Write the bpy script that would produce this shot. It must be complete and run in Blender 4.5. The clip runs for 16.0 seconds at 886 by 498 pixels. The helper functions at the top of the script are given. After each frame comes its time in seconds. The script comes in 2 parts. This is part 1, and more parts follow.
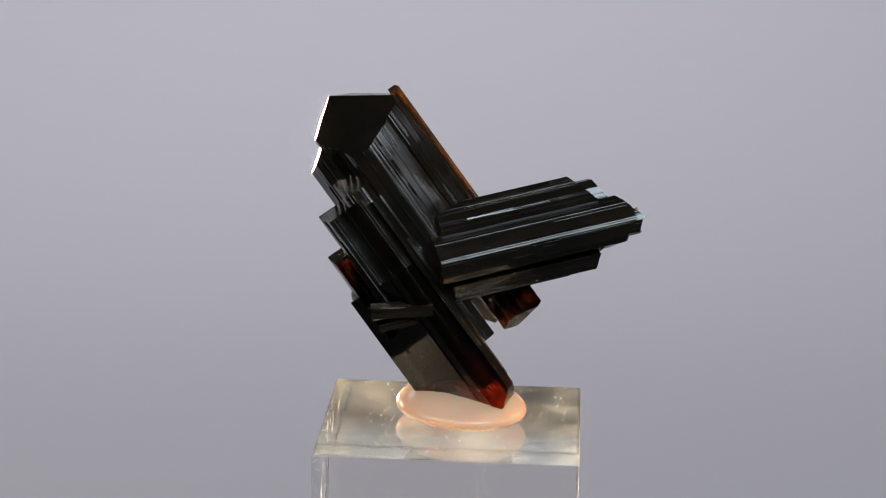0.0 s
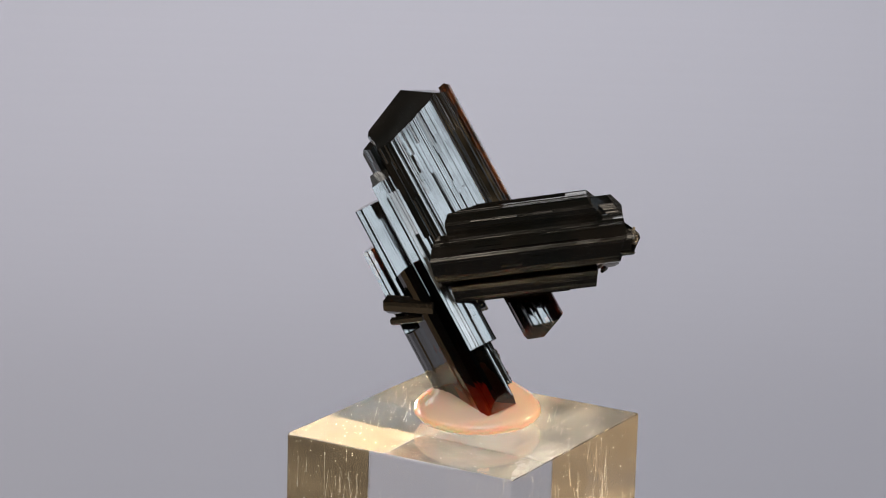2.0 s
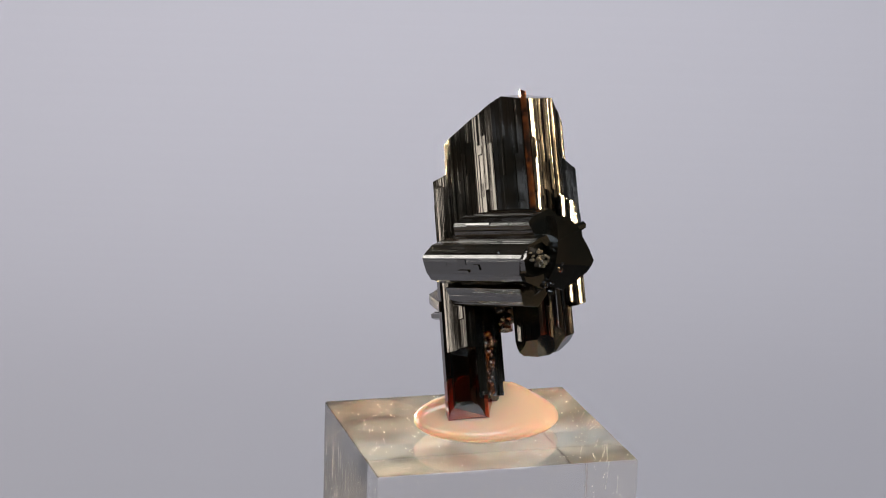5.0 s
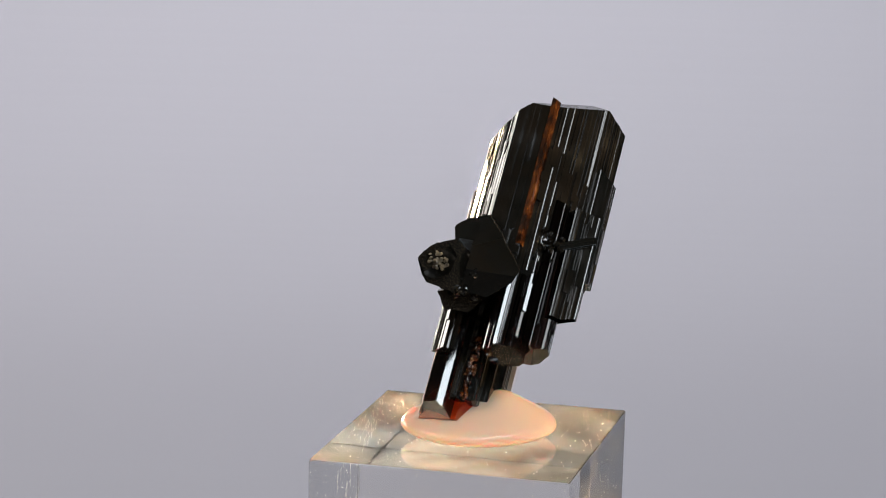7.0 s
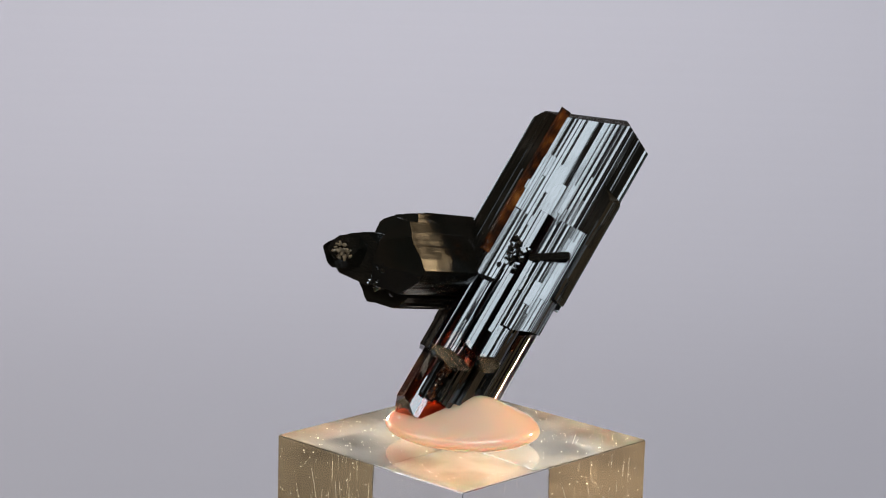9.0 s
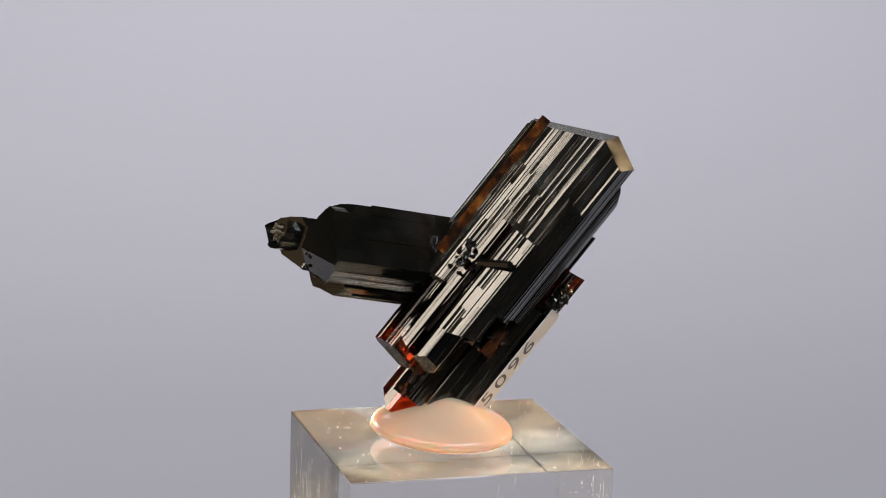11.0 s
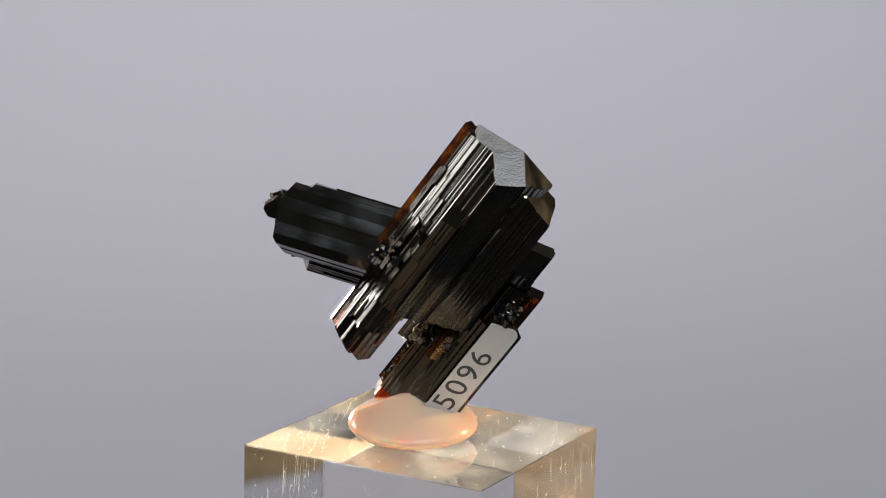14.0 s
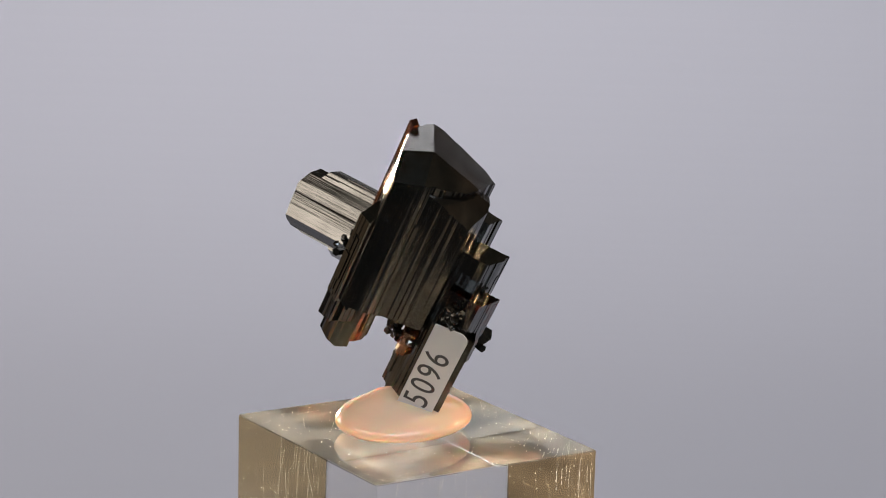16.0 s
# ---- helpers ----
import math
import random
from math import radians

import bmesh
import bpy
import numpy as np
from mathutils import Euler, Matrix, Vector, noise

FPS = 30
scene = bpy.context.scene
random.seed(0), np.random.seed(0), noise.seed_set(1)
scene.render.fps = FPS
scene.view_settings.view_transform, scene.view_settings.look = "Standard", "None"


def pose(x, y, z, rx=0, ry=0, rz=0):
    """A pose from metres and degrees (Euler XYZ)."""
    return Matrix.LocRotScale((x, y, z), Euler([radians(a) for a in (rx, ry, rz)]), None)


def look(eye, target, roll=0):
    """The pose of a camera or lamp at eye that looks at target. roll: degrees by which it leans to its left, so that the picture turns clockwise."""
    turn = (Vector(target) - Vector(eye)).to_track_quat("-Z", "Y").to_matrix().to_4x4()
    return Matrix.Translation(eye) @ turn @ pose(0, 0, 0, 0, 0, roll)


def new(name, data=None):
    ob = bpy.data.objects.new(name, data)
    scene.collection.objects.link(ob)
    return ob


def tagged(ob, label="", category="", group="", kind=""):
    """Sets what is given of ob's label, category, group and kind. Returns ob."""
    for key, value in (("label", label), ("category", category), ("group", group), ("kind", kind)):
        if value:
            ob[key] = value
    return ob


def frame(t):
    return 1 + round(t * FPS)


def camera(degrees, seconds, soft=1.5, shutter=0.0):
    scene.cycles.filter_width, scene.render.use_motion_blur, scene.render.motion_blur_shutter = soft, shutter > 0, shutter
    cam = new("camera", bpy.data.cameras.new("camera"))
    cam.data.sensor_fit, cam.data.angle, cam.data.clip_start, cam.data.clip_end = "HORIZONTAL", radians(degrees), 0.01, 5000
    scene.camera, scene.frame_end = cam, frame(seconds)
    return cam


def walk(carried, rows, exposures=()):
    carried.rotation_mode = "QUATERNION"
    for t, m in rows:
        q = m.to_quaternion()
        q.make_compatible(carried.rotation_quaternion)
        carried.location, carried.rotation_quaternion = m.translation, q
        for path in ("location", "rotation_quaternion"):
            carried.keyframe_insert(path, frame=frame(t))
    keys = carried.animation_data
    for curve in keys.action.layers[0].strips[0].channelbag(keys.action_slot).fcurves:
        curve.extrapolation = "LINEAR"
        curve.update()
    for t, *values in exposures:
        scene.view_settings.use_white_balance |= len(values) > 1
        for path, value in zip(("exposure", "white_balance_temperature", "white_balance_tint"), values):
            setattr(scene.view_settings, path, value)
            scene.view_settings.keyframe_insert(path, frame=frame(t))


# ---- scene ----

MM = 0.001

# ---- camera ----
ELEV, DIST = radians(13.011), 0.24401
TARGET = Vector((-0.0006, 0.0, 0.017836))
EYE = TARGET + Vector((0, -DIST * math.cos(ELEV), DIST * math.sin(ELEV)))
cam = camera(19.579, 16.0, soft=1.0)
walk(cam, [(0.0, look(EYE, TARGET, 1.547)), (16.0, look(EYE, TARGET, 1.547))],
     exposures=[(0.0, -0.05), (3.5, 0.08), (9.0, 0.15), (12.5, 0.08), (14.0, -0.01), (16.0, 0.02)])

# turntable angle in degrees at each time
TURN = [(0.0, -2.8), (0.5, -9.9), (1.0, -17.0), (1.5, -24.2), (2.0, -31.5), (2.5, -38.9), (3.0, -46.3), (3.5, -53.8),
        (4.0, -61.3), (5.25, -79.8), (6.5, -98.1), (7.0, -105.4), (7.5, -112.7), (8.0, -120.0), (8.5, -127.3),
        (9.0, -134.6), (10.25, -153.0), (11.5, -171.3), (12.0, -178.6), (12.5, -186.0), (13.0, -193.4), (13.5, -200.6),
        (14.0, -207.7), (14.5, -214.7), (15.0, -221.7), (15.5, -228.7), (16.0, -235.7)]

# ---- world and lights ----
world = bpy.data.worlds.new("world")
scene.world = world
world.use_nodes = True
sky = world.node_tree.nodes.new("ShaderNodeTexSky")
sky.sky_type, sky.sun_disc = "NISHITA", False
sky.sun_elevation, sky.sun_rotation = radians(25), radians(340)
world.node_tree.links.new(sky.outputs[0], world.node_tree.nodes["Background"].inputs[0])
world.node_tree.nodes["Background"].inputs[1].default_value = 0.1


def area_lamp(name, eye, target, sx, sy, watts, colour, spread=180, roll=0):
    d = bpy.data.lights.new(name, "AREA")
    d.shape, d.size, d.size_y, d.energy, d.color, d.spread = "RECTANGLE", sx, sy, watts, colour, radians(spread)
    ob = new(name, d)
    ob.matrix_world = look(eye, target, roll)
    return ob


# daylight in the window opening behind the camera
area_lamp("cool_front_light", (0.31, -1.17, 0.90), (0, 0, 0), 1.32, 0.52, 17.5, (0.78, 0.90, 1.0), roll=12)
# warm room lamp on the other side of the camera
area_lamp("warm_lamp", (-1.20, -0.53, 0.76), (0, 0, 0), 0.92, 0.46, 10.5, (1.0, 0.87, 0.72))
# added unseen lamp at front right for the dim grey reflections on the crystal
area_lamp("cool_front_light", (0.80, -0.78, 1.08), (0, 0, 0), 0.48, 0.56, 4.4, (0.93, 0.96, 1.0))
# soft lamp at the left end of the paper sweep
area_lamp("side_lamp", (-1.05, 1.15, 0.17), (0, 0, 0.015), 0.45, 0.40, 0.25, (1.0, 0.95, 0.88), 50)
# small warm spotlights behind the stand, left and right
area_lamp("rim_lamp", (-0.33, 0.95, -0.08), (0, 0, 0.015), 0.07, 0.09, 1.4, (1.0, 0.74, 0.44), 24)
area_lamp("rim_lamp", (0.83, 0.45, 0.32), (0, 0, 0.015), 0.07, 0.07, 0.22, (1.0, 0.70, 0.38), 24)
# unseen fill added to brighten the paper sweep towards the top
area_lamp("backdrop_fill", (-0.07, 1.27, 0.55), (-0.02, 1.0, -0.18), 1.0, 0.25, 2.05, (0.97, 0.96, 0.98), 110)


# ---- materials ----
def material(name, colour, rough=0.5, **kw):
    m = bpy.data.materials.new(name)
    m.use_nodes = True
    b = m.node_tree.nodes["Principled BSDF"]
    b.inputs["Base Color"].default_value = (*colour, 1)
    b.inputs["Roughness"].default_value = rough
    for k, v in kw.items():
        b.inputs[k.replace("_", " ")].default_value = v
    return m


def add_noise(m, scale, detail=4, coords="Object", stretch=(1, 1, 1), rough=0.55):
    nt = m.node_tree
    tc, mp, nz = (nt.nodes.new("ShaderNode" + k) for k in ("TexCoord", "Mapping", "TexNoise"))
    mp.inputs["Scale"].default_value = stretch
    nz.inputs["Scale"].default_value, nz.inputs["Detail"].default_value = scale, detail
    nz.inputs["Roughness"].default_value = rough
    nt.links.new(tc.outputs[coords], mp.inputs[0])
    nt.links.new(mp.outputs[0], nz.inputs["Vector"])
    return nz.outputs[0]


def ramp(m, source, stops):
    r = m.node_tree.nodes.new("ShaderNodeValToRGB")
    e = r.color_ramp.elements
    while len(e) < len(stops):
        e.new(0.5)
    for el, (p, c) in zip(e, stops):
        el.position, el.color = p, (*c, 1) if len(c) == 3 else c
    m.node_tree.links.new(source, r.inputs[0])
    return r.outputs[0]


def add_bump(m, source, strength, dist):
    b = m.node_tree.nodes.new("ShaderNodeBump")
    b.inputs["Strength"].default_value, b.inputs["Distance"].default_value = strength, dist
    m.node_tree.links.new(source, b.inputs["Height"])
    m.node_tree.links.new(b.outputs[0], m.node_tree.nodes["Principled BSDF"].inputs["Normal"])


def plug(m, source, socket):
    m.node_tree.links.new(source, m.node_tree.nodes["Principled BSDF"].inputs[socket])


black_crystal = material("black_crystal", (0.006, 0.005, 0.004), 0.10, IOR=1.75)
n = add_noise(black_crystal, 300)
plug(black_crystal, ramp(black_crystal, n, [(0.35, (0.09, 0.09, 0.09)), (0.7, (0.24, 0.24, 0.24))]), "Roughness")
plug(black_crystal, ramp(black_crystal, add_noise(black_crystal, 180), [(0.4, (0.004, 0.004, 0.003)), (0.75, (0.012, 0.008, 0.005))]), "Base Color")

arm_crystal = material("arm_crystal", (0.006, 0.005, 0.004), 0.10, IOR=1.75)
n = add_noise(arm_crystal, 300)
plug(arm_crystal, ramp(arm_crystal, n, [(0.35, (0.09, 0.09, 0.09)), (0.7, (0.24, 0.24, 0.24))]), "Roughness")
plug(arm_crystal, ramp(arm_crystal, add_noise(arm_crystal, 180), [(0.4, (0.004, 0.004, 0.003)), (0.75, (0.012, 0.008, 0.005))]), "Base Color")


def add_striation(m, along):
    """Fine relief in lines along one direction of the specimen."""
    nt, w = m.node_tree, Vector(along).normalized()
    u = w.cross(Vector((0, 1, 0.1))).normalized()
    tc, cb, nz = (nt.nodes.new("ShaderNode" + k) for k in ("TexCoord", "CombineXYZ", "TexNoise"))
    for k, d in enumerate((u * 5000, w.cross(u) * 5000, w * 90)):
        dot = nt.nodes.new("ShaderNodeVectorMath")
        dot.operation, dot.inputs[1].default_value = "DOT_PRODUCT", d
        nt.links.new(tc.outputs["Object"], dot.inputs[0])
        nt.links.new(dot.outputs["Value"], cb.inputs[k])
    nz.inputs["Scale"].default_value, nz.inputs["Detail"].default_value = 1.0, 2
    nt.links.new(cb.outputs[0], nz.inputs["Vector"])
    add_bump(m, nz.outputs[0], 0.28, 0.00006)


add_striation(black_crystal, (-0.61, 0.06, 0.79))
add_striation(arm_crystal, (0.949, 0.232, 0.214))


def translucent_crystal(name, dark, mid, light, u0, half, w0, w1, lift, fall):
    """Clear coloured crystal near its end, base colour masked to black elsewhere: u0 and half bound the clear part
    across, w0 to w1 along the long axis (mm).
    """
    m = material(name, mid, 0.08, IOR=1.70, Transmission_Weight=1.0)
    n = add_noise(m, 300, 5, rough=0.65)
    nt = m.node_tree
    tc, dw, mr, mx, du, edge, mix = (nt.nodes.new("ShaderNode" + k) for k in ("TexCoord", "VectorMath", "MapRange", "Math", "VectorMath", "Math", "Mix"))
    dw.operation, dw.inputs[1].default_value = "DOT_PRODUCT", (-610, 60, 790)
    du.operation, du.inputs[1].default_value = "DOT_PRODUCT", (791, 0, 611)
    mr.inputs["From Min"].default_value, mr.inputs["From Max"].default_value = w0, w1
    mr.inputs["To Min"].default_value, mr.inputs["To Max"].default_value = lift, fall
    mx.operation, edge.operation, mix.data_type = "ADD", "COMPARE", "RGBA"
    edge.inputs[1].default_value, edge.inputs[2].default_value = u0, half
    nt.links.new(tc.outputs["Object"], dw.inputs[0])
    nt.links.new(tc.outputs["Object"], du.inputs[0])
    nt.links.new(dw.outputs["Value"], mr.inputs["Value"])
    nt.links.new(mr.outputs[0], mx.inputs[0])
    nt.links.new(n, mx.inputs[1])
    nt.links.new(du.outputs["Value"], edge.inputs[0])
    nt.links.new(edge.outputs[0], mix.inputs["Factor"])
    mix.inputs[6].default_value = (0.01, 0.005, 0.003, 1)
    nt.links.new(ramp(m, mx.outputs[0], [(0.42, dark), (0.52, mid), (0.68, light)]), mix.inputs[7])
    plug(m, mix.outputs[2], "Base Color")
    return m


# red_crystal's narrow end is painted black in place of light lost along its length
red_crystal = translucent_crystal("red_crystal", (0.02, 0.004, 0.002), (0.45, 0.022, 0.004), (0.70, 0.08, 0.012), 5.2, 1.9, 0.0, 10.0, 0.16, -0.26)
garnet_crystal = translucent_crystal("garnet_crystal", (0.012, 0.003, 0.002), (0.24, 0.022, 0.005), (0.45, 0.09, 0.015), 10.6, 4.0, 3.0, 9.0, 0.06, -0.36)
rust_crystal = translucent_crystal("rust_crystal", (0.012, 0.004, 0.002), (0.20, 0.024, 0.006), (0.38, 0.08, 0.014), 1.5, 3.0, 20.0, 14.5, 0.08, -0.26)
amber_crystal = material("amber_crystal", (0.30, 0.08, 0.015), 0.18, IOR=1.70, Transmission_Weight=0.6)
n = add_noise(amber_crystal, 800, 5)
add_striation(amber_crystal, (-0.61, 0.06, 0.79))
plug(amber_crystal, ramp(amber_crystal, n, [(0.40, (0.02, 0.008, 0.004)), (0.56, (0.18, 0.045, 0.008)), (0.72, (0.6, 0.2, 0.04))]), "Base Color")

pale_matrix = material("pale_matrix", (0.30, 0.24, 0.15), 0.35)
plug(pale_matrix, ramp(pale_matrix, add_noise(pale_matrix, 900, 4), [(0.35, (0.03, 0.02, 0.012)), (0.68, (0.24, 0.18, 0.11))]), "Base Color")


acrylic = material("acrylic", (0.98, 0.97, 0.95), 0.012, IOR=1.49, Transmission_Weight=1.0)
nt = acrylic.node_tree
scr = add_noise(acrylic, 500, 6, stretch=(1, 1, 0.12), rough=0.7)
cloud = add_noise(acrylic, 120, 3)
mul = nt.nodes.new("ShaderNodeMath")
mul.operation = "MULTIPLY"
nt.links.new(scr, mul.inputs[0])
nt.links.new(cloud, mul.inputs[1])
plug(acrylic, ramp(acrylic, mul.outputs[0], [(0.40, (0.0, 0.0, 0.0)), (0.55, (0.05, 0.05, 0.05))]), "Roughness")
add_bump(acrylic, scr, 0.025, 0.0002)
dust = material("dust", (0.9, 0.85, 0.72), 0.4)
putty_wax = material("putty_wax", (0.60, 0.42, 0.30), 0.08, IOR=1.45, Subsurface_Weight=0.6, Subsurface_Scale=0.004)
paper = material("label_paper", (0.50, 0.50, 0.51), 0.55)
ink = material("ink", (0.02, 0.02, 0.025), 0.5)
backdrop_paper = material("backdrop_paper", (0.515, 0.505, 0.565), 0.9)
turntable_wood = material("turntable_wood", (0.12, 0.105, 0.085), 0.5)
# light and dark mottle painted in for reflections inside the clear block above
turntable_plastic = material("turntable_plastic", (0.17, 0.16, 0.14), 0.35)
plug(turntable_plastic, ramp(turntable_plastic, add_noise(turntable_plastic, 160, 4), [(0.36, (0.05, 0.046, 0.04)), (0.5, (0.16, 0.15, 0.13)), (0.66, (0.36, 0.34, 0.29))]), "Base Color")
table_wood = material("table_wood", (0.38, 0.265, 0.15), 0.45)
for m in (turntable_wood, table_wood):
    n = add_noise(m, 45, 6, stretch=(1, 5, 5))
    c = m.node_tree.nodes["Principled BSDF"].inputs["Base Color"].default_value[:3]
    plug(m, ramp(m, n, [(0.35, [k * 0.25 for k in c]), (0.5, [k * 0.9 for k in c]), (0.68, [k * 1.6 for k in c])]), "Base Color")
sheet_black = material("sheet_black", (0.012, 0.012, 0.013), 0.95)
wall_paint = material("wall_paint", (0.08, 0.07, 0.06), 0.9)


# ---- mesh helpers ----
def part(name, bm, mat, parent, label=""):
    me = bpy.data.meshes.new(name)
    bm.to_mesh(me)
    bm.free()
    me.materials.append(mat)
    ob = new(name, me)
    ob.parent = parent
    if label:
        tagged(ob, label)
    return ob


def box_mesh(x0, y0, z0, x1, y1, z1):
    bm = bmesh.new()
    bmesh.ops.create_cube(bm, size=1)
    for v in bm.verts:
        v.co = Vector((x0 if v.co.x < 0 else x1, y0 if v.co.y < 0 else y1, z0 if v.co.z < 0 else z1))
    return bm


# ---- setting ----
def build_setting():
    # paper sweep: a floor that curves up into a wall behind, 2 mm thick
    bm = bmesh.new()
    arc = [i * 0.95 / 60 for i in range(61)]
    prof = [(0.12, -0.2)] + [(0.75 + 0.8 * math.sin(a), 0.6 - 0.8 * math.cos(a)) for a in arc]
    prof += [(0.75 + 0.802 * math.sin(a), 0.6 - 0.802 * math.cos(a)) for a in arc[::-1]] + [(0.12, -0.202)]
    rings = [[bm.verts.new((x, y, z)) for (y, z) in prof] for x in (-0.5, 0.5)]
    for i in range(len(prof)):
        j = (i + 1) % len(prof)
        bm.faces.new((rings[0][i], rings[1][i], rings[1][j], rings[0][j]))
    bmesh.ops.recalc_face_normals(bm, faces=bm.faces[:])
    ob = part("backdrop", bm, backdrop_paper, None)
    tagged(ob, "plain lilac-grey seamless paper sweep behind the stand", "backdrop", kind="structure")
    R = 2.0
    for name, b in (("wall_north", (-R, R, -0.95, R, R + 0.05, 1.7)), ("wall_west", (-R - 0.05, -R, -0.95, -R, R, 1.7)),
                    ("wall_east", (R, -R, -0.95, R + 0.05, R, 1.7)), ("wall_south", (-R, -R - 0.05, -0.95, R, -R, 1.7)),
                    ("ceiling", (-R, -R, 1.7, R, R, 1.75)), ("floor", (-R, -R, -1.0, R, R, -0.95))):
        tagged(part(name, box_mesh(*b), wall_paint, None), "plain painted surface closing the room", name.split("_")[0], kind="structure")
    table = tagged(new("table"), "plain table under the paper sweep", "table")
    part("tabletop", box_mesh(-1.3, -0.5, -0.232, 1.3, 0.78, -0.202), table_wood, table)
    for x in (-1.25, 1.2):
        for y in (-0.45, 0.7):
            part("leg", box_mesh(x, y, -0.95, x + 0.05, y + 0.05, -0.232), table_wood, table)
    # added black sheet, out of view, keeps the lit table out of crystal reflections
    tagged(part("dark_reflection_sheet", box_mesh(-0.42, -0.48, -0.202, 0.42, 0.115, -0.2), sheet_black, None), "unseen black sheet added on the table to darken reflections from below", "mat")
    bm = bmesh.new()
    bmesh.ops.create_cone(bm, cap_ends=True, segments=64, radius1=0.03, radius2=0.018, depth=0.165, matrix=Matrix.Translation((0, 0, -0.1175)))
    tagged(part("pedestal", bm, turntable_wood, None), "slim brown wooden pedestal under the turntable", "pedestal")


# ---- crystals ----
AX = Vector((-0.61, 0.06, 0.79)).normalized()
VX = (Vector((0, 1, 0)) - AX * AX.y).normalized()
UX = VX.cross(AX)
MAIN = Matrix((UX, VX, AX)).transposed()
BX = Vector((0.949, 0.232, 0.214)).normalized()
ZX = (Vector((0, 0, 1)) - BX * BX.z).normalized()
YX = ZX.cross(BX)
ARM = Matrix((YX, ZX, BX)).transposed()


def striated(poly, rng, step=0.13, depth=0.12, keep=0.35):
    """The outline with fine growth steps along its sides."""
    out = []
    c = sum((Vector(p) for p in poly), Vector((0, 0))) / len(poly)
    wavy = []
    for i, p in enumerate(poly):
        p, q = Vector(p), Vector(poly[(i + 1) % len(poly)])
        side = Vector((q.y - p.y, p.x - q.x)).normalized()
        k = max(1, round((q - p).length / 1.1))
        wavy += [p] + [p.lerp(q, (j + rng.uniform(-0.3, 0.3)) / k) + side * rng.gauss(0, 0.06) for j in range(1, k)]
    poly = wavy
    for i, p in enumerate(poly):
        p, q = Vector(p), Vector(poly[(i + 1) % len(poly)])
        n = max(1, round((q - p).length / step))
        nrm = Vector((q.y - p.y, p.x - q.x)).normalized()
        if nrm.dot((p + q) / 2 - c) < 0:
            nrm = -nrm
        ts = [0] + sorted(rng.uniform(0.03, 0.97) for _ in range(n - 1)) + [1]
        d1 = 0.0
        for k in range(n):
            a, b = p.lerp(q, ts[k]), p.lerp(q, ts[k + 1])
            run = (b - a).length
            d0 = d1 if rng.random() < keep else -rng.uniform(0, depth) * rng.random()
            tilt = rng.gauss(0, 0.06) if rng.random() < 0.42 else rng.uniform(-0.45, 0.45)
            d1 = max(-depth, min(0.0, d0 + tilt * run))
            if k == 0:
                d0 = 0.0
            out += [a + nrm * d0, b.lerp(a, 0.04) + nrm * d1]
    return out


def prism(bm, basis, poly, w0, w1, tops=(), bottoms=(), rng=None, step=0.13, depth=0.12, plain=False):
    """A prism on an outline (mm) from w0 to w1 along the basis' third axis, cut by planes given as (u, v, w, du, dv, dw)."""
    rng = rng or random.Random(1)
    pts = [Vector(p) for p in poly] if plain else striated(poly, rng, step, depth)
    t = bmesh.new()
    lo = [t.verts.new((p.x, p.y, w0)) for p in pts]
    hi = [t.verts.new((p.x, p.y, w1)) for p in pts]
    for i in range(len(pts)):
        j = (i + 1) % len(pts)
        t.faces.new((lo[i], lo[j], hi[j], hi[i]))
    t.faces.new(lo[::-1])
    t.faces.new(hi)
    for pl in list(tops) + list(bottoms):
        r = bmesh.ops.bisect_plane(t, geom=t.verts[:] + t.edges[:] + t.faces[:], dist=1e-6, plane_co=pl[:3], plane_no=pl[3:], clear_outer=True)
        cut = [e for e in r["geom_cut"] if isinstance(e, bmesh.types.BMEdge) and e.is_boundary]
        if cut:
            bmesh.ops.edgenet_fill(t, edges=cut)
    bmesh.ops.recalc_face_normals(t, faces=t.faces[:])
    me = bpy.data.meshes.new("tmp")
    m = basis.to_4x4()
    for v in t.verts:
        v.co = (m @ v.co) * MM
    t.to_mesh(me)
    t.free()
    bm.from_mesh(me)
    bpy.data.meshes.remove(me)
    return bm


def ribs_on(host, mat, basis, poly, w0, w1, count, rng):
    """Thin ribs of uneven length grown on the sides of a prism."""
    c = sum((Vector(p) for p in poly), Vector((0, 0))) / len(poly)
    for _ in range(count):
        i = rng.randrange(len(poly))
        p, q = Vector(poly[i]), Vector(poly[(i + 1) % len(poly)])
        d = q - p
        nrm = Vector((d.y, -d.x)).normalized()
        if nrm.dot((p + q) / 2 - c) < 0:
            nrm = -nrm
        wide = min(d.length * 0.6, rng.uniform(0.15, 0.7))
        a = p + d * rng.uniform(0.05, 0.95 - wide / d.length)
        e = a + d.normalized() * wide
        h0 = rng.uniform(0.0, 0.12)
        h1 = h0 + (rng.gauss(0, 0.01) if rng.random() < 0.6 else rng.uniform(-0.1, 0.1))
        ln = min((w1 - w0) * 0.9, rng.choice((1.5, 3, 5, 8, 12)) * rng.uniform(0.6, 1.2))
        lo = rng.uniform(w0 + 0.2, w1 - ln)
        bm = bmesh.new()
        prism(bm, basis, [a - nrm * 0.4, a + nrm * h0, e + nrm * h1, e - nrm * 0.4], lo, lo + ln, plain=True)
        part("growth_rib", bm, mat, host)


def crystal(name, mat, parent, basis, kw, label="", seed=1):
    bm = bmesh.new()
    rng = random.Random(seed)
    count, span = kw.pop("ribs", 0), kw.pop("span", None)
    prism(bm, basis, rng=rng, **kw)
    ob = part(name, bm, mat, parent, label)
    ribs_on(ob, mat, basis, kw["poly"], *(span or (kw["w0"], kw["w1"])), count, rng)
    return ob


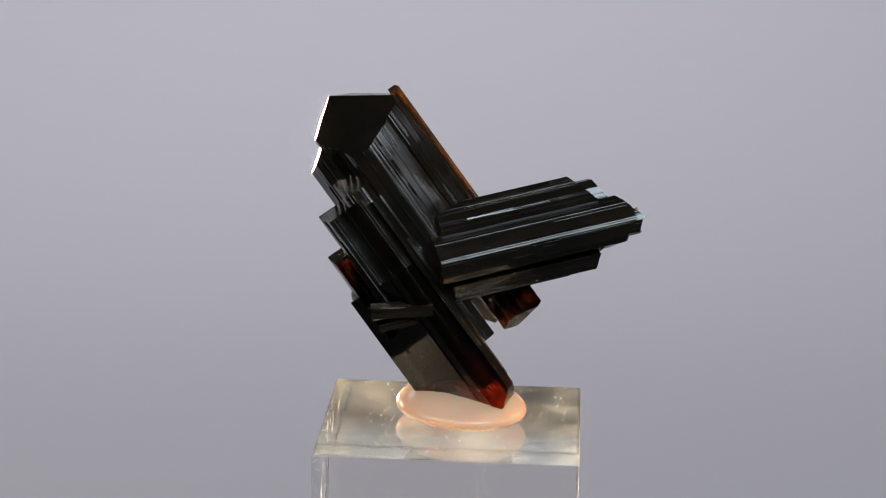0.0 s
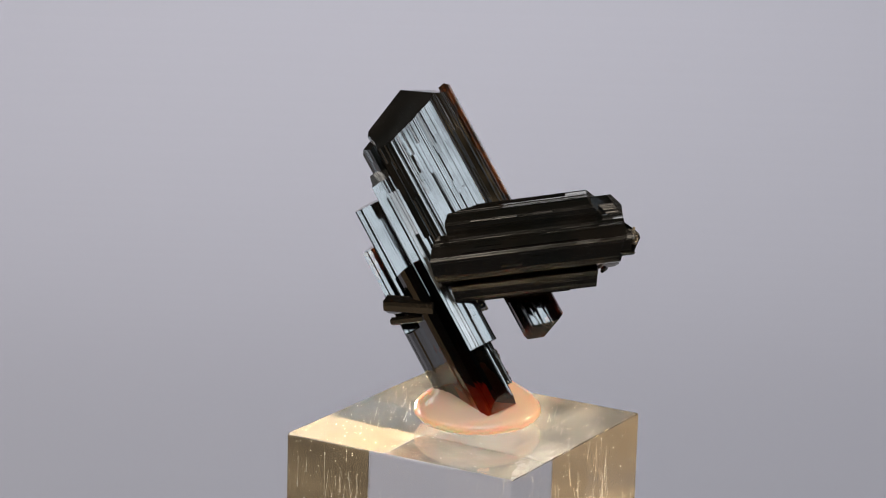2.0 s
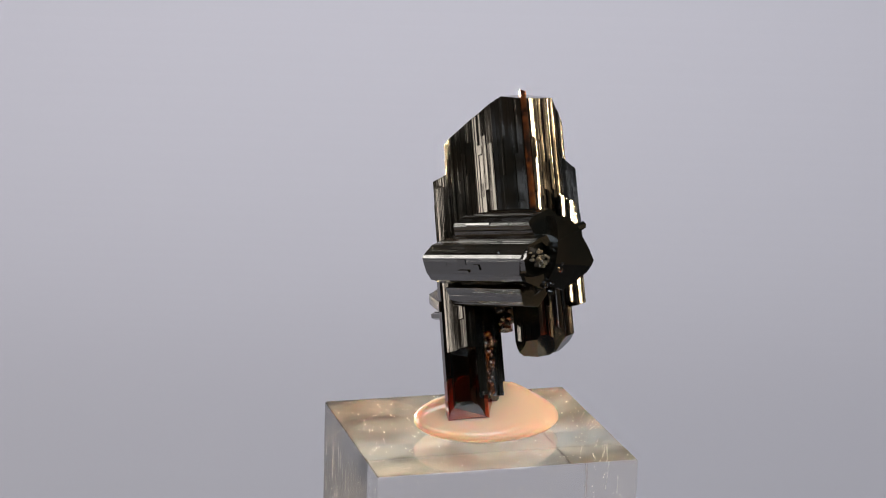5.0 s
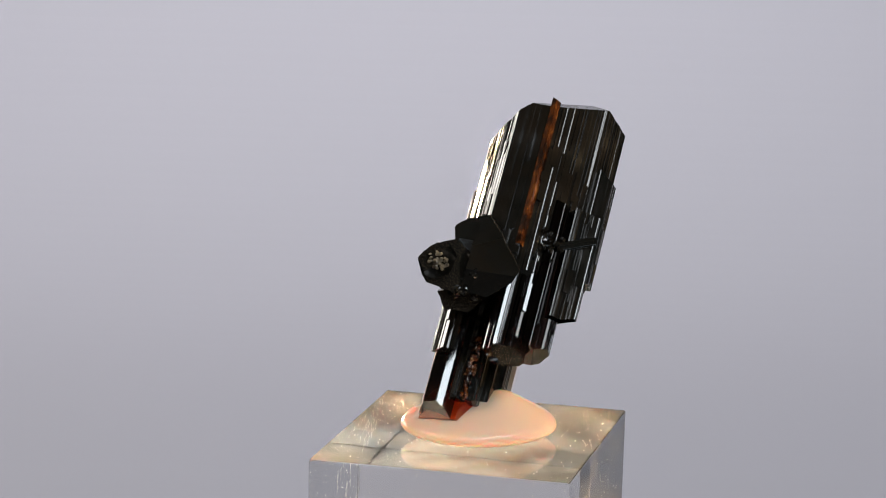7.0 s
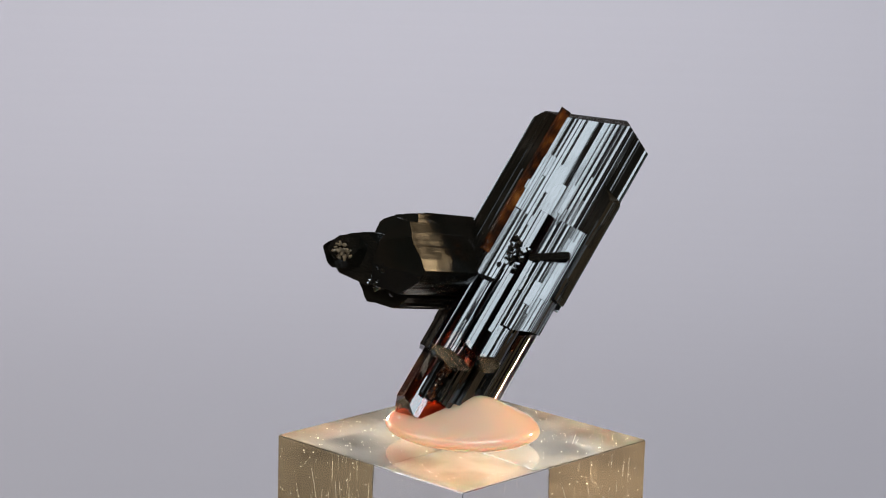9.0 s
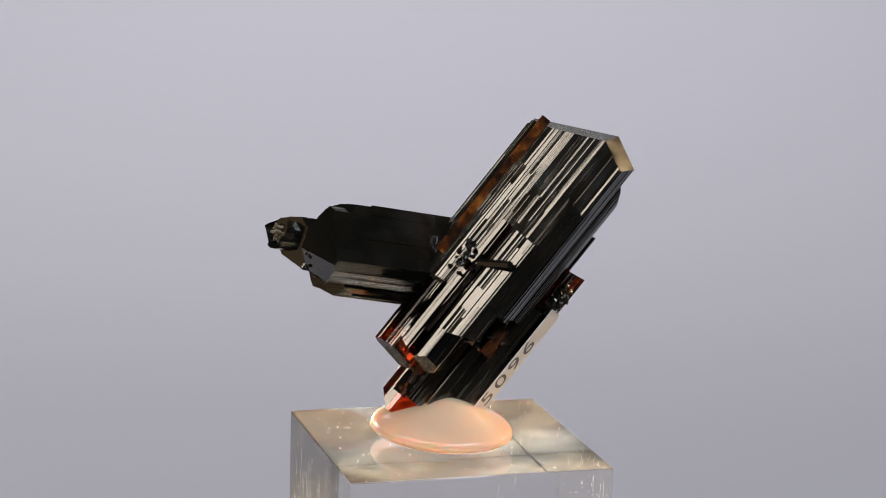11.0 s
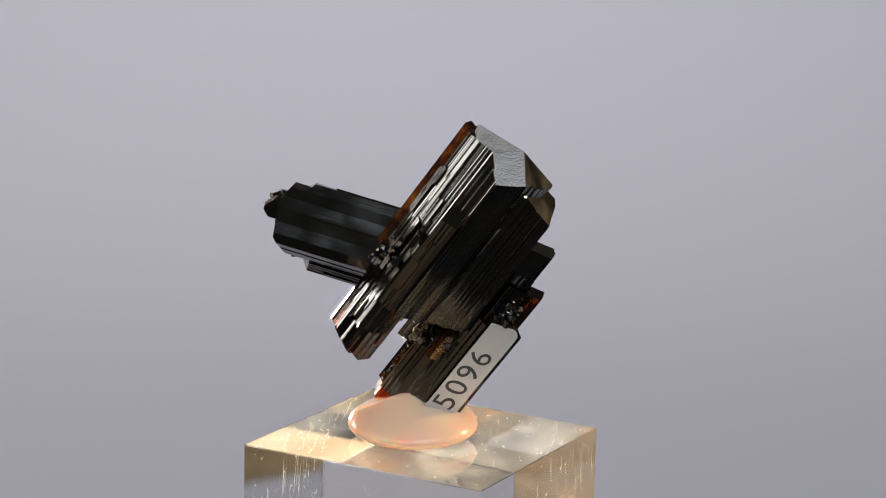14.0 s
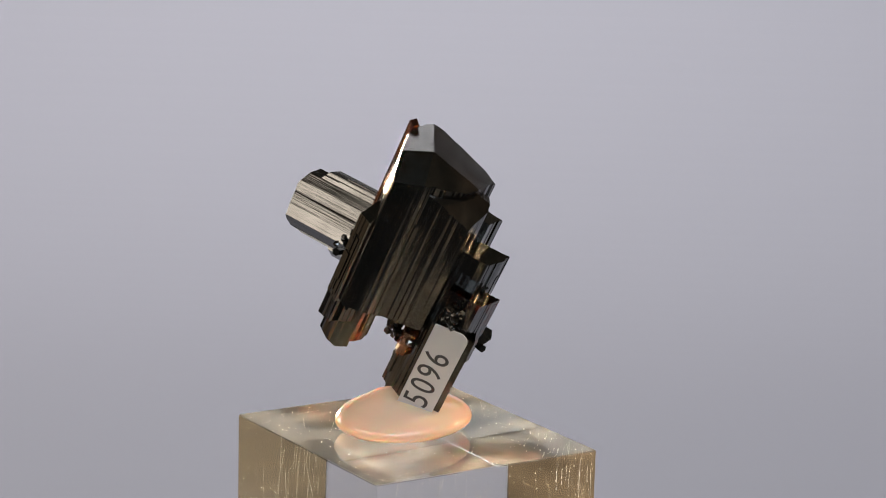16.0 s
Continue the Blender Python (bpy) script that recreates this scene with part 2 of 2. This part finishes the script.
def crumbs(name, mat, parent, basis, centre, spread, count, size, seed):
    """Broken crystal grains crowded at one spot, each a small angular block."""
    rng = random.Random(seed)
    for _ in range(count):
        bm = bmesh.new()
        bmesh.ops.create_icosphere(bm, subdivisions=1, radius=1)
        sc = [size * rng.uniform(0.5, 1.3) for _ in range(3)]
        o = Vector([c + max(-0.8, min(0.8, rng.gauss(0, 0.4))) * d for c, d in zip(centre, spread)])
        turn = Euler([rng.uniform(0, 6) for _ in range(3)]).to_matrix()
        for v in bm.verts:
            v.co = basis @ (o + turn @ Vector([a * k * rng.uniform(0.75, 1.15) for a, k in zip(v.co, sc)])) * MM
        part(name, bm, mat, parent)


def build_specimen():
    sp = tagged(new("crystal_specimen"), "black striated prismatic crystal cluster with deep red edges", "mineral")
    crystal("main_crystal", black_crystal, sp, MAIN,
            dict(poly=[(8.4, 0.0), (10.2, 0.1), (12.5, 1.75), (14.3, 3.4), (14.6, 5.2), (14.5, 6.9), (13.0, 8.2), (11.6, 9.5), (10.1, 10.9), (7.7, 12.4), (5.9, 10.3), (5.3, 6.0), (5.8, 3.6), (7.4, 1.8)], w0=11.3, w1=36,
                 bottoms=[(13.2, 4.6, 12.0, 1.1, -0.9, -1), (12.8, 8.2, 12.0, 0.9, 1.1, -1), (10.0, 11.0, 12.0, 0.1, 1.2, -1), (8.5, 6, 12, -0.3, 0.1, -1)],
                 tops=[(8.5, 8.7, 32.4, 0.10, -0.69, 1), (8.5, 8.7, 32.4, -0.68, -0.156, 1), (8.5, 8.7, 32.4, -0.16, 0.616, 1), (8.5, 8.7, 32.4, 0.63, 0.053, 1)],
                 ribs=90, span=(12, 26)), seed=2)
    crystal("back_crystal", black_crystal, sp, MAIN,
            dict(poly=[(3.1, 5.9), (4.4, 3.4), (6.2, 2.2), (8, 5), (8.2, 9.9), (6.0, 9.7)], w0=13, w1=31, tops=[(3.1, 5.9, 28.6, -0.42, 0.05, 1), (8.5, 8.7, 31.7, 0.10, -0.69, 1), (8.5, 8.7, 31.4, -0.68, -0.156, 1)], ribs=10, span=(13, 27)), seed=3)
    crystal("lower_prong", garnet_crystal, sp, MAIN,
            dict(poly=[(9.6, 5.5), (11.2, 4.8), (14.0, 6.5), (13.7, 7.2), (12.6, 8.2), (10.2, 8.8), (9.2, 7.2)], w0=2, w1=20,
                 bottoms=[(10.6, 7.0, 3.3, 0.05, -0.55, -1), (10.6, 7.0, 3.3, 0.3, 0.5, -1), (10.6, 7.0, 3.3, -0.55, 0.1, -1)], ribs=12, span=(6.5, 16)), seed=4)
    crystal("lower_prong", garnet_crystal, sp, MAIN,
            dict(poly=[(7.9, 8.9), (9.4, 7.4), (12.8, 7.9), (12.6, 8.8), (10.5, 10.8), (9.0, 10.7)], w0=3, w1=20,
                 bottoms=[(8.9, 9.2, 4.5, 0.28, -0.15, -1), (8.9, 9.2, 4.5, 0.1, 0.75, -1), (8.9, 9.2, 4.5, -0.9, 0.1, -1)], ribs=12, span=(7, 16)), seed=44)
    crystal("flank_crystal", black_crystal, sp, MAIN,
            dict(poly=[(7.4, 10.3), (9.6, 10.8), (9.5, 12.8), (7.9, 12.8)], w0=13.2, w1=26, tops=[(8, 13, 24, 0.2, 0.9, 1)], ribs=8, span=(13.5, 22)), seed=24)
    crystal("flank_crystal", black_crystal, sp, MAIN,
            dict(poly=[(8.0, 9.5), (11.4, 10.4), (9.7, 12.5), (8.1, 12.2)], w0=8.8, w1=20, bottoms=[(10, 11, 8.9, -0.3, 0.3, -1)], ribs=8, span=(10, 19)), seed=26)
    crystal("front_crystal", black_crystal, sp, MAIN,
            dict(poly=[(4.8, 2.1), (6.4, -0.9), (9.3, 1.6), (8, 4.5)], w0=11.5, w1=26, tops=[(5.3, 2.5, 25.4, 0.25, -0.5, 1)], ribs=12, span=(12, 23)), seed=5)
    crystal("ridge_crystal", black_crystal, sp, MAIN,
            dict(poly=[(7.2, 0.8), (7.6, -1.0), (9.4, 0.6), (9.2, 1.6)], w0=4.8, w1=22, ribs=8, span=(5, 20)), seed=25)
    crystal("step_crystal", black_crystal, sp, MAIN,
            dict(poly=[(1.6, 3.3), (2.2, 1.0), (2.8, -0.1), (5.8, 2.5), (4, 5)], w0=12.4, w1=24, tops=[(3, 0.7, 22.8, 0.2, -0.2, 1)], ribs=8, span=(13, 21)), seed=6)
    crystal("small_step_crystal", rust_crystal, sp, MAIN,
            dict(poly=[(-0.1, 3.6), (0.8, 0.6), (4.0, 3.3), (2.5, 5.5)], w0=10, w1=20.5, tops=[(1, 1.4, 19.2, 0.2, -0.2, 1)], ribs=6, span=(11, 18)), seed=7)
    crystal("foot_crystal", red_crystal, sp, MAIN,
            dict(poly=[(-0.7, 2.6), (0.4, 1.8), (4.4, -0.6), (6.5, -0.9), (7.5, -0.5), (8.0, 0.9), (7.7, 1.8), (6.8, 2.8), (2.6, 5.0)], w0=-2, w1=15,
                 bottoms=[(5.0, 0.6, -1.0, -0.77, 0, -1), (6.7, 1.1, -1.4, -0.1, 0.05, -1), (6.7, 1.1, -1.4, 0.945, -0.258, -1)], step=0.6, depth=0.08), seed=8)
    for k, (q, w0, w1) in enumerate((([(6.2, 2.0), (7.5, 1.8), (7.8, 2.6), (6.6, 3.2)], 0.6, 12), ([(5.0, 3.0), (6.6, 3.0), (6.7, 4.1), (5.1, 4.2)], 0.9, 12),
                                     ([(3.2, 3.8), (4.9, 3.5), (5.0, 4.9), (3.4, 5.0)], 1.6, 14),
                                     # added black filler, hides the brightly lit back of the label
                                     ([(1.4, 4.4), (3.4, 4.3), (3.5, 5.5), (2.0, 5.6)], 3.0, 15))):
        crystal("foot_needle", black_crystal, sp, MAIN, dict(poly=q, w0=w0, w1=w1, ribs=4), seed=40 + k)
    crystal("amber_strip", amber_crystal, sp, MAIN, dict(poly=[(13.9, 6.5), (14.75, 6.4), (14.95, 6.9), (14.0, 7.1)], w0=14, w1=29.6,
            tops=[(14.4, 6.8, 29.5, 0.3, 0.5, 1)], step=0.25), seed=9)
    crystal("amber_prism", amber_crystal, sp, MAIN, dict(poly=[(3.6, 5.2), (4.7, 5.2), (4.8, 6.2), (4.0, 6.6), (3.5, 6.0)], w0=8.7, w1=11.8, step=0.4, depth=0.05), "small clear amber crystal", seed=61)
    crystal("side_crystal", arm_crystal, sp, ARM,
            dict(poly=[(-1.9, 15.2), (-2.3, 16.75), (-2.13, 17.05), (-1.2, 17.9), (1.2, 18.6), (3.5, 16), (1, 13.7), (-1.5, 14.6)], w0=2.5, w1=24, step=0.3, depth=0.06,
                 tops=[(-1.0, 16.0, 21.0, 0.45, -0.3, 1), (-1.8, 15.0, 20.6, -0.9, -0.9, 1)], ribs=10, span=(5, 18)), seed=10)
    crystal("end_crystal", arm_crystal, sp, ARM,
            dict(poly=[(-1.9, 15.4), (-2.25, 16.6), (-1.9, 17.2), (-1.0, 18.0), (0.4, 18.3), (1.2, 17), (0.5, 15.4), (-1.2, 15.0)], w0=14, w1=24,
                 tops=[(-1.2, 16.8, 22.5, 0.25, 0.95, 1), (-1.2, 16.3, 22.5, 0.12, 0.05, 1), (-1.2, 15.6, 22.5, 0.3, -0.8, 1), (-2.0, 16, 22.2, -0.9, -0.6, 1)]), seed=13)
    crystal("upper_side_crystal", arm_crystal, sp, ARM,
            dict(poly=[(1.0, 18.0), (0.75, 19.5), (0.93, 19.82), (1.9, 20.4), (3.9, 20.8), (5.0, 18.8), (3, 17)], w0=3.5, w1=19, step=0.3, depth=0.06, tops=[(3.5, 20.6, 17.2, 0.1, 0.8, 1)], ribs=6, span=(5, 16)), seed=14)
    crystal("rear_side_crystal", arm_crystal, sp, ARM,
            dict(poly=[(3.0, 20.2), (4.4, 20.0), (5.45, 18.1), (5.6, 17.9), (6.75, 15.9), (6.1, 14.8), (3.8, 13.4), (1.5, 14)], w0=2.5, w1=21.5,
                 tops=[(4.2, 18.6, 20.0, 0.1, 0.6, 1), (4.2, 17.2, 20.0, 0.28, -0.05, 1), (4.2, 15.6, 19.9, 0.2, -0.7, 1)], step=0.9, depth=0.05, ribs=5, span=(5, 17)), seed=11)
    crystal("lower_side_crystal", arm_crystal, sp, ARM,
            dict(poly=[(-0.6, 13.8), (0, 12.2), (2.2, 11.9), (3.4, 13), (2.5, 15)], step=0.3, depth=0.06, w0=3.5, w1=19, tops=[(0, 12.4, 17.6, 0.5, -0.2, 1)], ribs=8, span=(5, 15)), seed=12)
    for seat, way, long, wide, sd in (((-2.8, 0.4, 11.7), (-1, 0.08, -0.12), 4.5, 0.95, 31), ((-3.4, 0.5, 10.4), (-1, -0.05, -0.25), 3.2, 0.4, 32),
                                      ((-0.64, 11.77, 19.11), (-0.47, 0.87, 0.14), 2.3, 0.42, 33)):
        w = Vector(way).normalized()
        a = w.cross(Vector((0, 0, 1))).normalized()
        basis = Matrix((a, w.cross(a), w)).transposed()
        o = basis.transposed() @ Vector(seat)
        hexagon = [(o.x + wide * math.cos(k * math.pi / 3 + 0.45), o.y + wide * math.sin(k * math.pi / 3 + 0.45)) for k in range(6)]
        crystal("cross_needle", black_crystal, sp, basis, dict(poly=hexagon, w0=o.z - 1.5, w1=o.z + long, step=0.3, depth=0.06), seed=sd)
    crumbs("broken_grain", black_crystal, sp, ARM, (1.4, 14.4, 18.0), (2.0, 1.4, 1.6), 40, 0.36, 51)
    crumbs("broken_grain", black_crystal, sp, MAIN, (13.2, 9.4, 15.0), (0.8, 1.6, 1.8), 16, 0.32, 52)
    crumbs("golden_grain", amber_crystal, sp, MAIN, (8.0, 5.2, 10.5), (0.9, 1.2, 2.2), 16, 0.35, 53)
    crumbs("golden_grain", amber_crystal, sp, MAIN, (7.1, 3.0, 4.5), (0.3, 0.6, 4.5), 70, 0.27, 56)
    crumbs("pale_grain", pale_matrix, sp, ARM, (-0.5, 16.6, 22.0), (1.0, 0.9, 0.4), 44, 0.17, 57)
    crumbs("broken_grain", arm_crystal, sp, ARM, (1.3, 15.2, 19.4), (1.4, 1.5, 0.35), 44, 0.22, 59)
    crumbs("broken_grain", arm_crystal, sp, ARM, (2.6, 16.4, 19.9), (0.9, 1.6, 0.3), 22, 0.3, 62)
    crumbs("pale_grain", pale_matrix, sp, ARM, (2.2, 14.5, 18.7), (0.9, 0.7, 0.3), 30, 0.2, 60)
    crumbs("pale_grain", pale_matrix, sp, MAIN, (6.4, 6.2, 9.4), (0.8, 0.6, 1.6), 14, 0.35, 58)
    crumbs("golden_grain", amber_crystal, sp, MAIN, (1.1, 3.3, 19.0), (0.5, 0.5, 0.4), 6, 0.3, 54)
    crumbs("broken_grain", black_crystal, sp, MAIN, (5.2, 5.4, 10.5), (2.2, 0.8, 3.0), 30, 0.5, 55)
    crumbs("pale_chip", pale_matrix, sp, MAIN, (8.5, 0.5, 26.1), (0.35, 0.3, 0.3), 9, 0.16, 63)
    crumbs("broken_grain", black_crystal, sp, MAIN, (1.1, 4.6, 17.0), (0.9, 0.7, 2.6), 30, 0.38, 65)
    crumbs("pale_chip", pale_matrix, sp, MAIN, (0.9, 4.7, 17.5), (0.9, 0.6, 2.2), 8, 0.16, 66)
    # paper number label
    ty = UX * 0.63 + VX * 0.7766
    nz = AX.cross(ty)
    tag = Matrix((AX, ty, nz)).transposed()
    o = tag.transposed() @ (UX * -0.35 + VX * 3.12)
    lw, w0, w1, r = 3.45, 4.2, 15.9, 1.1
    outline = [(w0, o.y), (w1 - r, o.y)] + [(w1 - r + r * math.sin(a), o.y + r - r * math.cos(a)) for a in np.linspace(0.2, math.pi / 2, 7)]
    outline += [(w1, o.y + lw), (w0, o.y + lw)]
    lb = bmesh.new()
    prism(lb, tag, outline, o.z + 0.22, o.z + 0.29, plain=True)
    label = part("label", lb, paper, sp, "white paper label with handwritten number")
    txt = bpy.data.curves.new("number", "FONT")
    txt.body, txt.size, txt.extrude, txt.shear, txt.space_character = "5096", 3.5 * MM, 0.005 * MM, 0.12, 1.18
    tob = new("number_text", txt)
    me = bpy.data.meshes.new_from_object(tob.evaluated_get(bpy.context.evaluated_depsgraph_get()))
    bpy.data.objects.remove(tob)
    me.materials.clear()
    me.materials.append(ink)
    num = new("number", me)
    num.parent = label
    tm = tag.to_4x4()
    tm.translation = tag @ Vector((w0 + 0.2, o.y + 0.75, o.z + 0.30)) * MM
    num.matrix_basis = tm
    tagged(num, "dark handwritten number 5096")
    return sp


# ---- block and putty ----
def build_block():
    bm = bmesh.new()
    bmesh.ops.create_cube(bm, size=1)
    for v in bm.verts:
        x, y = v.co.x * 25, v.co.y * 24.78
        v.co = Vector((0.6 + x, 2.99 + y, (0.00356 * x + 0.0191 * y) if v.co.z > 0 else -24.95)) * MM
    bmesh.ops.bevel(bm, geom=bm.edges[:], offset=0.0001, segments=3, affect="EDGES")
    ob = part("acrylic_block", bm, acrylic, None)
    ob.visible_shadow = False
    rng = random.Random(77)
    dm = bmesh.new()
    for k in range(620):
        a, b = rng.uniform(-12, 12), rng.uniform(-12, 12)
        side = rng.choice(("top", "top", "x", "-x", "y", "-y"))
        h = rng.uniform(-14, -0.3)
        o = {"top": (a, b, 0.00356 * a + 0.0191 * b), "x": (12.5, b, h), "-x": (-12.5, b, h), "y": (a, 12.39, h), "-y": (a, -12.39, h)}[side]
        m = Matrix.Translation(Vector((o[0] + 0.6, o[1] + 2.99, o[2])) * MM)
        bmesh.ops.create_icosphere(dm, subdivisions=1, radius=rng.choice((0.025, 0.03, 0.04, 0.06)) * MM, matrix=m)
    tagged(part("dust", dm, dust, ob, "fine pale dust specks"), kind="stuff")
    sm = bmesh.new()
    for k in range(100):
        side = Matrix.Rotation(math.pi / 2 * rng.randrange(4), 3, "Z")
        a, h, ln, lean = rng.gauss(-5, 4), rng.uniform(-14, -1.5), rng.uniform(0.8, 4.5), rng.gauss(0.1, 0.12)
        if abs(a) > 11.5:
            continue
        wide = rng.choice((0.006, 0.008, 0.012))
        vs = [sm.verts.new((side @ Vector((x, 0, z)) + (side @ Vector((0, -1, 0))) * (12.5 if abs((side @ Vector((1, 0, 0))).y) > 0.5 else 12.39)
                            + (side @ Vector((0, -1, 0))) * y + Vector((0.6, 2.99, 0))) * MM)
              for (x, z) in ((a, h), (a + wide, h), (a + wide + lean * ln, h - ln), (a + lean * ln, h - ln)) for y in (-0.01, 0.006)]
        for q in ((1, 3, 5, 7), (0, 1, 7, 6), (2, 3, 1, 0), (4, 5, 3, 2), (6, 7, 5, 4), (6, 4, 2, 0)):
            sm.faces.new([vs[i] for i in q])
    bmesh.ops.recalc_face_normals(sm, faces=sm.faces[:])
    tagged(part("scratches", sm, dust, ob, "fine whitish scratches"), kind="stuff")
    return tagged(ob, "clear acrylic display block with dusty scratched faces", "display block")


def build_putty():
    bm = bmesh.new()
    bmesh.ops.create_uvsphere(bm, u_segments=48, v_segments=24, radius=1)
    r = Matrix.Rotation(math.atan2(0.9, -0.42), 3, "Z")
    for v in bm.verts:
        c = v.co
        p = r @ Vector((c.x * 7.5, c.y * 6.2, 0))
        z = 1.4 + 2.1 * c.z if c.z > 0 else 1.4 + 1.5 * c.z
        if c.z > 0:
            dx, dy = 1.4 + p.x - 1.0, 3.8 + p.y - 5.9
            z += 1.35 * math.exp(-(dx * dx + dy * dy) / 8.0) * min(1, c.z * 2)
        v.co = Vector((1.4 + p.x, 3.8 + p.y, z)) * MM
    for f in bm.faces:
        f.smooth = True
    ob = part("mounting_putty", bm, putty_wax, None)
    return tagged(ob, "translucent peach mounting putty pressed on the acrylic block", "putty")


def build_turntable():
    bm = bmesh.new()
    bmesh.ops.create_cone(bm, cap_ends=True, segments=96, radius1=0.023, radius2=0.023, depth=0.01, matrix=Matrix.Translation((0, 0, -0.030)))
    ob = part("turntable", bm, turntable_plastic, None)
    return tagged(ob, "round grey turntable disc carrying the block, mottled to stand for its inner reflections", "turntable")


build_setting()
SPECIMEN, BLOCK, PUTTY, TABLE = build_specimen(), build_block(), build_putty(), build_turntable()


def motions():
    rows = [(t, pose(0, 0, 0, 0, 0, a)) for t, a in TURN]
    for thing in (SPECIMEN, BLOCK, PUTTY, TABLE):
        walk(thing, rows)


motions()
